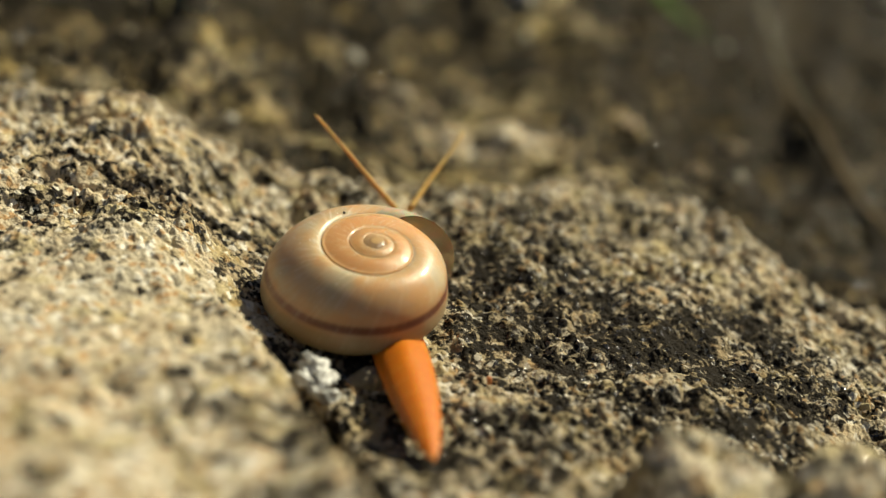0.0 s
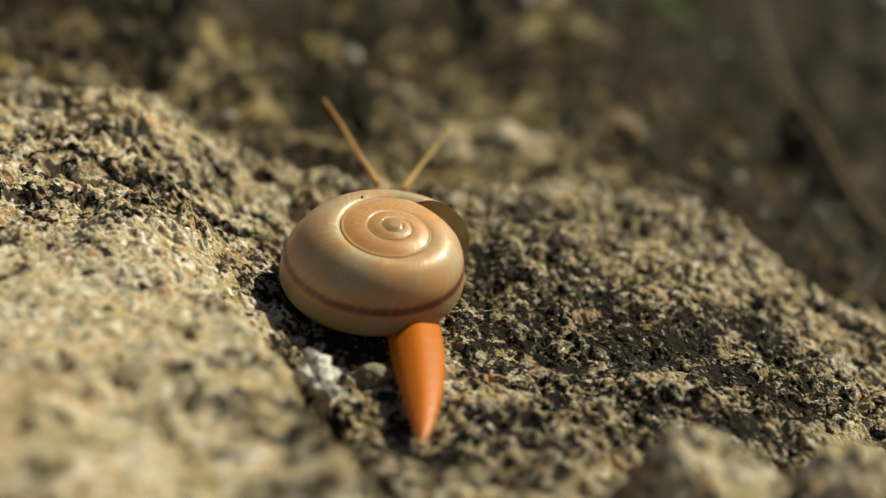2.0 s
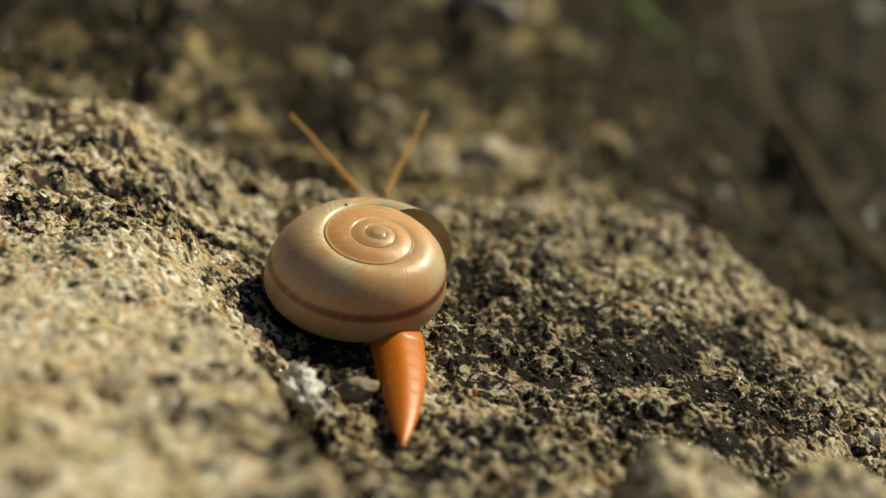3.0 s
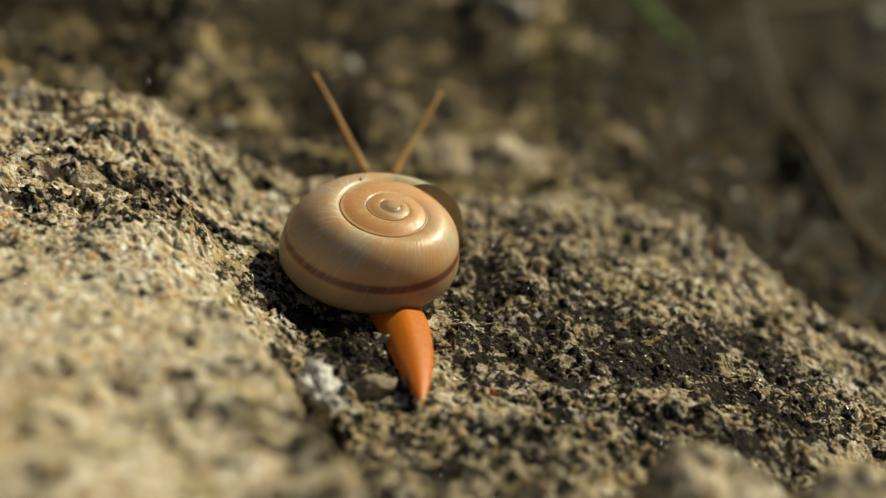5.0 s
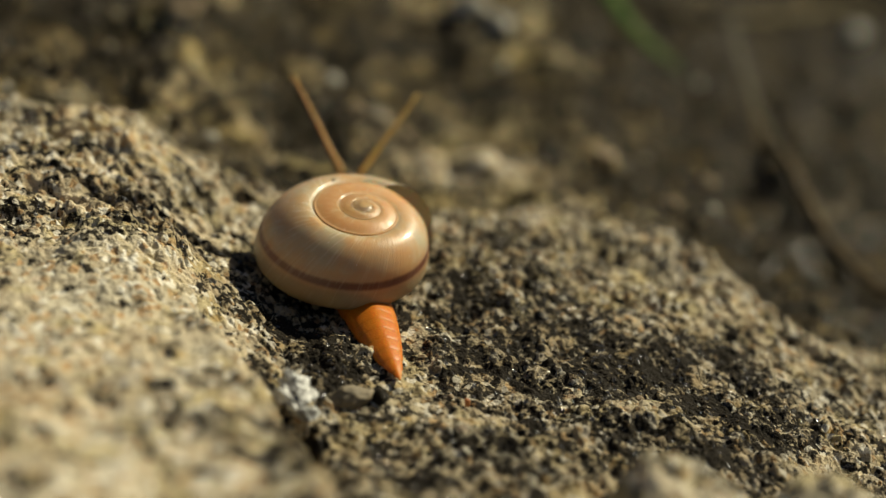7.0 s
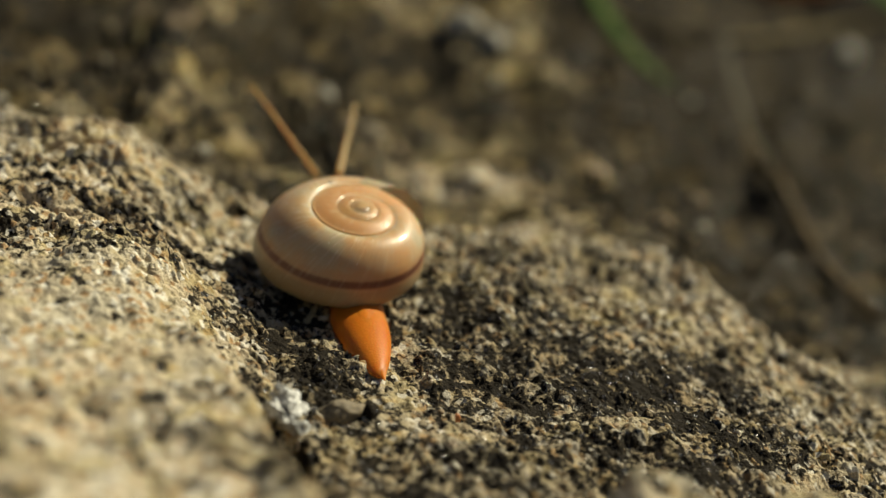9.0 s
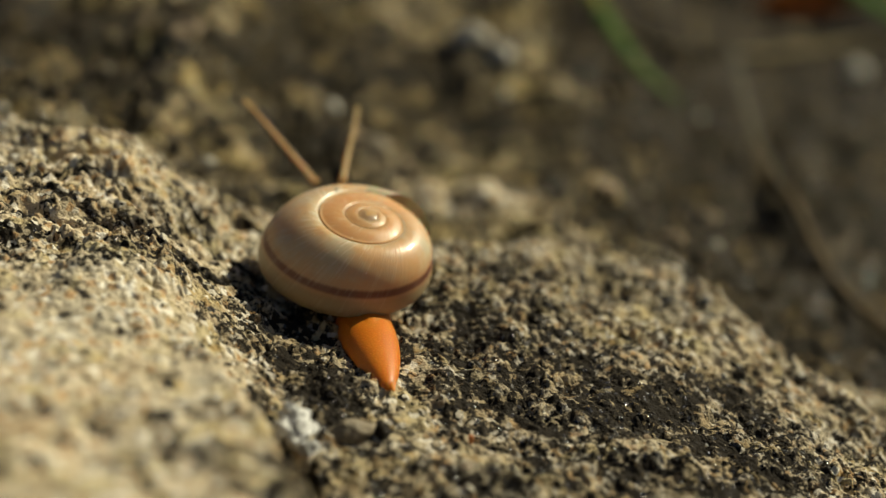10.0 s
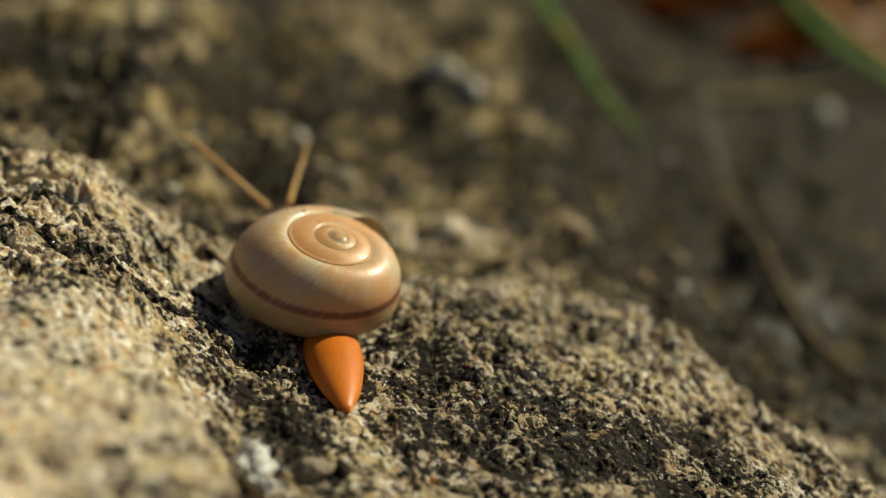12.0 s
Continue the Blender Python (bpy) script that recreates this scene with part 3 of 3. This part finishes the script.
pebble("grain", 3.3, -24.6, 0.26, 0.22, 0.45, RUST, "tiny rust-orange grain stuck on dark rock", 3, 0.1)
pebble("stone_crumb", -5.6, -26.6, 2.0, 1.0, 0.95, PEBBLE, "grey-brown crumb of rock beside the pale flake", 5, 0.45, 20)
pebble("stone_crumb", -3.2, -26.2, 0.8, 0.7, 0.9, ROCK, "small dark crumb of rock", 6, 0.45, 50)
for k, (x, y, r, mat) in enumerate(((-11.8, 57.5, 1.3, QUARTZ), (-6.4, 55.0, 1.9, PEBBLE), (-2.9, 55.5, 1.2, TAN), (-8.5, 50.5, 1.2, TAN), (6.5, 9.6, 0.55, QUARTZ),
                                    (5.7, 92.0, 2.8, QUARTZ), (9.8, 88.0, 2.2, QUARTZ), (75.0, 146.0, 3.0, QUARTZ), (-29.5, 60.0, 2.4, TAN), (34.0, 56.0, 1.7, TAN),
                                    (28.0, 40.0, 1.3, TAN), (21.0, 47.0, 1.5, TAN), (26.8, 15.5, 1.0, TAN), (104.0, 226.0, 4.0, QUARTZ))):
    what = "pale quartz pebble on dark rock" if mat is QUARTZ else "small tan pebble on dark rock" if mat is TAN else "grey-brown pebble on dark rock"
    pebble("pebble", x, y, r, r * 0.9, r * 0.75, mat, what, 11 + k, 0.35, 37.0 * k)


def scattered(count, seed, box, small, large, materials, labels, sunk, apart):
    """Loose crumbs at random over a stretch of the rock, none too near another."""
    rnd = random.Random(seed)
    done = []
    while len(done) < count:
        x, y = rnd.uniform(*box[0]), rnd.uniform(*box[1])
        if any(math.hypot(x - u, y - v) < apart for u, v in done):
            continue
        done.append((x, y))
        k = rnd.randrange(len(materials))
        r = rnd.uniform(small, large)
        pebble("stone_crumb", x, y, r, r * rnd.uniform(0.7, 1.0), r * rnd.uniform(0.6, 0.9), materials[k], labels[k], 100 + len(done) + seed, sunk, rnd.uniform(0, 360))


DULL = ("pale crumb of quartz lying on dark rock", "small tan crumb lying on dark rock", "grey-brown crumb lying on dark rock")
scattered(46, 5, ((-45, 45), (26, 112)), 0.4, 1.1, (QUARTZ, TAN, PEBBLE), DULL, 0.3, 4.0)
scattered(34, 6, ((1, 34), (-27, 13)), 0.18, 0.42, (TAN, TAN, TAN, QUARTZ), ("tiny tan grain set in dark rock",) * 3 + ("tiny pale grain set in dark rock",), 0.25, 2.0)


def curve_points(points, n):
    """A smooth line through the given points."""
    p = [Vector(q) for q in points]
    p = [p[0] * 2 - p[1], *p, p[-1] * 2 - p[-2]]
    out = []
    for k in range(n + 1):
        u = k / n * (len(points) - 1)
        i = min(int(u), len(points) - 2)
        t = u - i
        a, b, c, d = p[i:i + 4]
        out.append(0.5 * (2 * b + (c - a) * t + (2 * a - 5 * b + 4 * c - d) * t * t + (3 * b - a - 3 * c + d) * t ** 3))
    return out


def blade_mesh(points, width, thick=0.18, n=30):
    """A folded grass blade along a line, wide in the middle and pointed at its end."""
    line = curve_points(points, n)
    rings = []
    for i, c in enumerate(line):
        f = i / n
        d = (line[min(i + 1, n)] - line[max(i - 1, 0)]).normalized()
        side = d.cross(Vector((0, 0, 1))).normalized()
        up = side.cross(d)
        w = width / 2 * min(1.0, 0.75 + 0.6 * f) * (1 - f ** 3) + 0.03
        rings.append([c + side * w + up * w * 0.35, c + up * thick * 0.5, c - side * w + up * w * 0.35, c - up * thick * 0.5])
    return loft(rings)


def grass(name, points, width, material, label):
    lifted = [(x, y, on_ground(x, y, dz)) for x, y, dz in points]
    ob = part(name, blade_mesh(lifted, width), material, None)
    return tagged(ob, label, "grass blade", "grass blades behind the rock")


grass("grass_blade", ((-4, 190, 26), (15, 152, 12), (25, 118, 4), (31, 106, 1.6), (38, 95, 0.6)), 3.2, GREEN, "green grass blade arching down onto the rock")
grass("grass_blade", ((4, 176, 20), (16, 146, 9), (24, 122, 4.5), (27, 114, 3)), 3.0, YELLOW, "yellowish green grass blade over dark rock")
grass("dry_grass_blade", ((25, 114, 1.5), (36, 127, 1.2), (55, 148, 1.2), (76, 168, 1.5), (110, 190, 2)), 4.0, STRAW, "dry straw-coloured grass blade lying on the rock")
grass("grass_blade", ((60, 250, 34), (72, 222, 16), (84, 203, 6), (92, 180, 2), (97, 160, 1)), 6.0, GREEN, "broad green grass blade behind the rock")
grass("grass_blade", ((74, 232, 22), (84, 206, 9), (93, 178, 3), (104, 150, 1)), 4.5, GREEN, "green grass blade lying behind the rock")
grass("dry_grass_blade", ((80, 240, 20), (92, 208, 8), (101, 180, 3), (112, 150, 1)), 3.4, ORANGE, "withered orange grass blade behind the rock")


def dry_leaf(x, y, size, turn, seed):
    """A curled oval leaf with a midrib."""
    bm = bmesh.new()
    rows = []
    for i in range(17):
        u = i / 16
        w = size * 0.32 * math.sin(math.pi * min(1, u * 0.97 + 0.015)) ** 0.8
        row = []
        for j in range(9):
            v = j / 4 - 1
            z = 0.16 * size * v * v * math.sin(u * 3) + 0.05 * size * noise.noise(Vector((u * 4, v * 2, seed))) - 0.03 * size * math.exp(-(v * 6) ** 2)
            row.append(bm.verts.new(Vector(((u - 0.5) * size, v * w, z)) * MM))
        rows.append(row)
    for r0, r1 in zip(rows, rows[1:]):
        for j in range(8):
            bm.faces.new((r0[j], r0[j + 1], r1[j + 1], r1[j]))
    bmesh.ops.solidify(bm, geom=bm.faces[:], thickness=0.25 * MM)
    ob = part("dry_leaf", bm, ORANGE, None)
    ob.matrix_basis = pose(x * MM, y * MM, on_ground(x, y, 2.0) * MM, 6, -8, turn)
    return tagged(ob, "curled dry orange-brown leaf lying behind the rock", "leaf", "fallen leaves behind the rock")


for x, y, size, turn, seed in ((62, 226, 42, -55, 1), (78, 200, 30, -38, 2), (125, 240, 40, 20, 3), (100, 262, 45, -20, 4), (40, 268, 40, 60, 5)):
    dry_leaf(x, y, size, turn, seed)


def twig_mesh(points, r0, r1, n=60):
    line = curve_points(points, n)
    rings = []
    for i, c in enumerate(line):
        f = i / n
        d = (line[min(i + 1, n)] - line[max(i - 1, 0)]).normalized()
        side = d.cross(Vector((0, 0, 1))).normalized()
        up = side.cross(d)
        ring = []
        for j in range(12):
            a = 2 * math.pi * j / 12
            r = (r0 + (r1 - r0) * f) * (1 + 0.18 * noise.noise(c * 0.4 + Vector((math.cos(a), math.sin(a), 0))))
            ring.append(c + (side * math.cos(a) + up * math.sin(a)) * r)
        rings.append(ring)
    return loft(rings)


def twig(points, r0, r1, material, label):
    ob = part("twig", twig_mesh([(x, y, on_ground(x, y, dz)) for x, y, dz in points], r0, r1), material, None)
    return tagged(ob, label, "twig")


twig(((46, 92, 6), (46.5, 80, 3.6), (47, 68, 2.6), (48, 56, 2.0), (49.5, 46, 1.8), (52, 34, 1.6)), 0.35, 0.75, BARK, "brown dry twig lying in a crevice of the rock")
twig(((45, 104, 10), (46, 90, 7), (47, 74, 3.4), (48, 62, 2.0)), 0.35, 0.5, OLIVE, "thin olive-brown stem lying along the twig")
turn = 1 - (128 - LIP_ANGLE) / 360 / TURNS
speck = part("dirt_speck", stone_mesh(0.16, 0.14, 0.12, 2), DARK, shell, "tiny black speck of dirt in the shell's seam")
speck.location = Vector(whorl_ring(turn, smooth_section(44))[4]) * MM


def motions():
    root = {t: pose(x * MM, y * MM, z * MM, rx, ry, rz) for t, x, y, z, rx, ry, rz in SNAIL}
    walk(snail, [(t, root[t]) for t in sorted(root)])

    def local(t, m):
        return root[t].inverted() @ m

    tails = [[] for _ in tail]
    neck_rows, head_rows, stalk_rows, sole_rows = [[], [], []], [], [[], []], []
    for t, x, y, z, rx, ry, rz in SNAIL:
        # tail: a bent line from under the shell to the tip
        tipx, tipy, bend, off = TAIL[t]
        a = Vector((x + off, y - 2.5))
        b = Vector((tipx, tipy))
        side = Vector((b.y - a.y, a.x - b.x)).normalized()
        mid = (a + b) / 2 + side * bend
        za, zb = rest(a.x, a.y) + 0.25, rest(b.x, b.y) + 0.5
        for k, rows in enumerate(tails):
            f = k / TAIL_PIECES
            p = a * (1 - f) ** 2 + mid * 2 * f * (1 - f) + b * f * f
            d = ((mid - a) * (1 - f) + (b - mid) * f).normalized()
            turn = math.degrees(math.atan2(-d.y, -d.x)) - 90
            zz = za + (zb - za) * f
            pitch = math.degrees(math.atan2(za - zb, (b - a).length))
            rows.append((t, local(t, pose(p.x * MM, p.y * MM, zz * MM, 0, 0, turn) @ pose(0, 0, 0, pitch, 0, 0))))
        hx, hy, hz = HEAD[t]
        for k, rows in enumerate(neck_rows):
            f = (k + 0.6) / 3.4
            px, py = x - 0.5 + (hx - x + 0.5) * f, y + 1.5 + (hy - y - 1.5) * f
            rows.append((t, local(t, pose(px * MM, py * MM, (rest(px, py) + 1.0 + (hz - rest(hx, hy) - 1.0) * f) * MM, 0, 0, math.degrees(math.atan2(x - hx, hy - y))))))
        head_rows.append((t, local(t, pose(hx * MM, hy * MM, hz * MM, 8, 0, math.degrees(math.atan2(x - hx, hy - y))))))
        # side of the foot: ends along the tail, further back as the tail shortens
        f = 0.10 + 0.22 * min(max((t - 2.5) / 2.5, 0.0), 1.0) + 0.64 * min(max((t - 6.3) / 2.5, 0.0), 1.0)
        end = a * (1 - f) ** 2 + mid * 2 * f * (1 - f) + b * f * f
        top = a + Vector((-0.25, 0.5))
        turn = math.degrees(math.atan2((top - end).y, (top - end).x)) - 90
        end = end - Vector((0.25, 0.0))
        sole_rows.append((t, local(t, pose(end.x * MM, end.y * MM, (za + (zb - za) * f - 0.1) * MM, 0, 0, turn))))
        for rows, (bx, by, bz, tx, ty, tz) in zip(stalk_rows, STALKS[t]):
            base, tip = Vector((bx, by, bz)) * MM, Vector((tx, ty, tz)) * MM
            turn = (tip - base).to_track_quat("Z", "Y").to_matrix().to_4x4()
            rows.append((t, local(t, Matrix.Translation(base) @ turn)))
    for ob, rows in [*zip(tail, tails), *zip(necks, neck_rows), (head, head_rows), (sole, sole_rows), *zip(stalks, stalk_rows)]:
        walk(ob, rows)


def rest(x, y):
    """The height of the broad rock surface, without its grain."""
    return float(ground_height(np.array([x]), np.array([y]), fine=False)[0]) + 0.3


SNAIL = [
    (0.0, -5.19, -19.86, -1.29, 0, 0, 0.0),
    (0.5, -4.88, -19.09, -1.25, 0, 0, 0.0),
    (1.0, -4.14, -18.44, -1.21, 0, 0, 0.0),
    (1.5, -4.04, -18.16, -1.19, 0, 0, 0.0),
    (2.0, -4.02, -17.49, -1.15, 0, 0, 0.0),
    (2.5, -4.14, -16.94, -1.12, 0, 0, 0.0),
    (4.5, -4.30, -13.03, -0.88, 0, 0, 0.5),
    (5.0, -4.53, -11.97, -0.82, 0, 0, 0.6),
    (5.5, -4.95, -11.29, -0.78, 0, 0, 0.8),
    (6.0, -5.21, -10.55, -0.73, 0, 0, 0.9),
    (6.5, -5.19, -9.84, -0.69, 0, 0, 1.0),
    (8.5, -5.14, -7.01, -0.52, 0, 0, 3.0),
    (9.0, -4.83, -6.25, -0.47, 0, 0, 3.5),
    (9.5, -4.76, -5.66, -0.44, 0, 0, 4.0),
    (10.0, -5.13, -4.93, -0.40, 0, 0, 4.8),
    (10.5, -5.17, -4.47, -0.37, 0, 0, 5.6),
    (11.0, -4.96, -3.76, -0.33, 0, 0, 6.4),
    (11.5, -5.00, -3.01, -0.28, 0, 0, 7.2),
    (12.0, -4.87, -2.34, -0.24, 0, 0, 8.0),
]
TAIL = {
    0.0: (-0.54, -42.00, -0.20, 1.50),
    0.5: (-0.98, -41.90, -0.30, 1.43),
    1.0: (-1.20, -41.30, -0.40, 1.37),
    1.5: (-1.42, -40.80, -0.50, 1.30),
    2.0: (-1.63, -37.98, -0.65, 1.30),
    2.5: (-1.84, -34.46, -0.80, 1.30),
    4.5: (-2.20, -31.47, -1.00, 0.50),
    5.0: (-1.91, -29.19, -0.75, 0.15),
    5.5: (-1.63, -26.90, -0.50, -0.20),
    6.0: (-1.70, -25.73, -0.20, -0.05),
    6.5: (-1.77, -24.55, 0.10, 0.10),
    8.5: (-2.24, -22.55, 0.43, -0.10),
    9.0: (-2.36, -22.05, 0.52, -0.15),
    9.5: (-2.43, -21.49, 0.60, -0.20),
    10.0: (-2.51, -21.21, 0.60, -0.16),
    10.5: (-2.59, -20.93, 0.60, -0.12),
    11.0: (-2.57, -20.30, 0.60, -0.08),
    11.5: (-2.54, -19.67, 0.60, -0.04),
    12.0: (-2.89, -19.58, 0.60, 0.00),
}
HEAD = {
    0.0: (-3.71, -3.29, 2.14),
    0.5: (-4.08, -2.17, 2.21),
    1.0: (-4.44, -1.06, 2.27),
    1.5: (-4.81, 0.06, 2.34),
    2.0: (-5.03, 0.92, 2.39),
    2.5: (-5.25, 1.79, 2.44),
    4.5: (-5.97, 5.34, 2.66),
    5.0: (-6.15, 6.22, 2.71),
    5.5: (-6.33, 7.11, 2.76),
    6.0: (-6.56, 8.05, 2.82),
    6.5: (-6.79, 9.00, 2.88),
    8.5: (-8.43, 12.19, 3.07),
    9.0: (-8.83, 12.99, 3.12),
    9.5: (-9.24, 13.78, 3.16),
    10.0: (-9.55, 14.34, 3.20),
    10.5: (-9.86, 14.89, 3.23),
    11.0: (-10.30, 15.42, 3.26),
    11.5: (-10.73, 15.95, 3.29),
    12.0: (-11.17, 16.49, 3.33),
}
STALKS = {
    0.0: ((-4.33, -2.69, 4.06, -11.14, -0.68, 12.42), (-3.10, -2.69, 4.02, 1.82, 6.01, 8.12)),
    0.5: ((-4.84, -1.57, 4.22, -10.93, 3.54, 11.53), (-3.32, -1.57, 4.00, 1.65, 7.31, 7.61)),
    1.0: ((-5.35, -0.46, 4.37, -10.09, 7.28, 10.22), (-3.54, -0.46, 3.97, 1.90, 8.10, 7.68)),
    1.5: ((-5.85, 0.66, 4.53, -11.39, 7.18, 11.12), (-3.77, 0.66, 3.94, 0.33, 10.13, 7.14)),
    2.0: ((-6.09, 1.52, 4.58, -11.17, 9.02, 10.46), (-3.96, 1.52, 4.00, 0.75, 10.71, 7.18)),
    2.5: ((-6.33, 2.39, 4.63, -13.08, 8.91, 9.98), (-4.16, 2.39, 4.05, -0.02, 10.93, 9.21)),
    4.5: ((-7.11, 5.94, 4.75, -12.20, 13.08, 11.05), (-4.82, 5.94, 4.37, -1.02, 14.31, 10.04)),
    5.0: ((-7.30, 6.82, 4.77, -12.26, 11.73, 13.01), (-4.99, 6.82, 4.45, -0.42, 14.70, 10.26)),
    5.5: ((-7.50, 7.71, 4.80, -12.15, 13.27, 12.81), (-5.16, 7.71, 4.52, 0.64, 13.73, 11.36)),
    6.0: ((-7.58, 8.65, 4.83, -12.42, 13.20, 13.34), (-5.54, 8.65, 4.61, -0.33, 15.96, 10.61)),
    6.5: ((-7.67, 9.60, 4.86, -12.57, 14.78, 12.97), (-5.92, 9.60, 4.69, -0.14, 16.58, 10.56)),
    8.5: ((-9.44, 12.79, 4.98, -14.91, 16.30, 13.61), (-7.41, 12.79, 4.95, -4.87, 21.68, 10.54)),
    9.0: ((-9.89, 13.59, 5.01, -16.30, 16.14, 13.32), (-7.78, 13.59, 5.02, -6.48, 23.26, 9.66)),
    9.5: ((-10.33, 14.38, 5.05, -17.35, 18.13, 12.35), (-8.15, 14.38, 5.08, -6.73, 23.79, 10.19)),
    10.0: ((-10.76, 14.94, 5.07, -17.95, 18.76, 12.17), (-8.34, 14.94, 5.13, -7.20, 24.47, 10.08)),
    10.5: ((-11.20, 15.49, 5.08, -18.69, 19.18, 11.93), (-8.53, 15.49, 5.17, -6.94, 25.12, 9.79)),
    11.0: ((-11.52, 16.02, 5.05, -18.74, 19.58, 12.25), (-9.08, 16.02, 5.27, -7.11, 25.76, 9.49)),
    11.5: ((-11.84, 16.55, 5.01, -19.45, 19.29, 12.17), (-9.63, 16.55, 5.37, -8.05, 26.75, 8.56)),
    12.0: ((-12.15, 17.09, 4.98, -20.53, 19.55, 11.33), (-10.18, 17.09, 5.47, -9.09, 27.31, 8.77)),
}

motions()
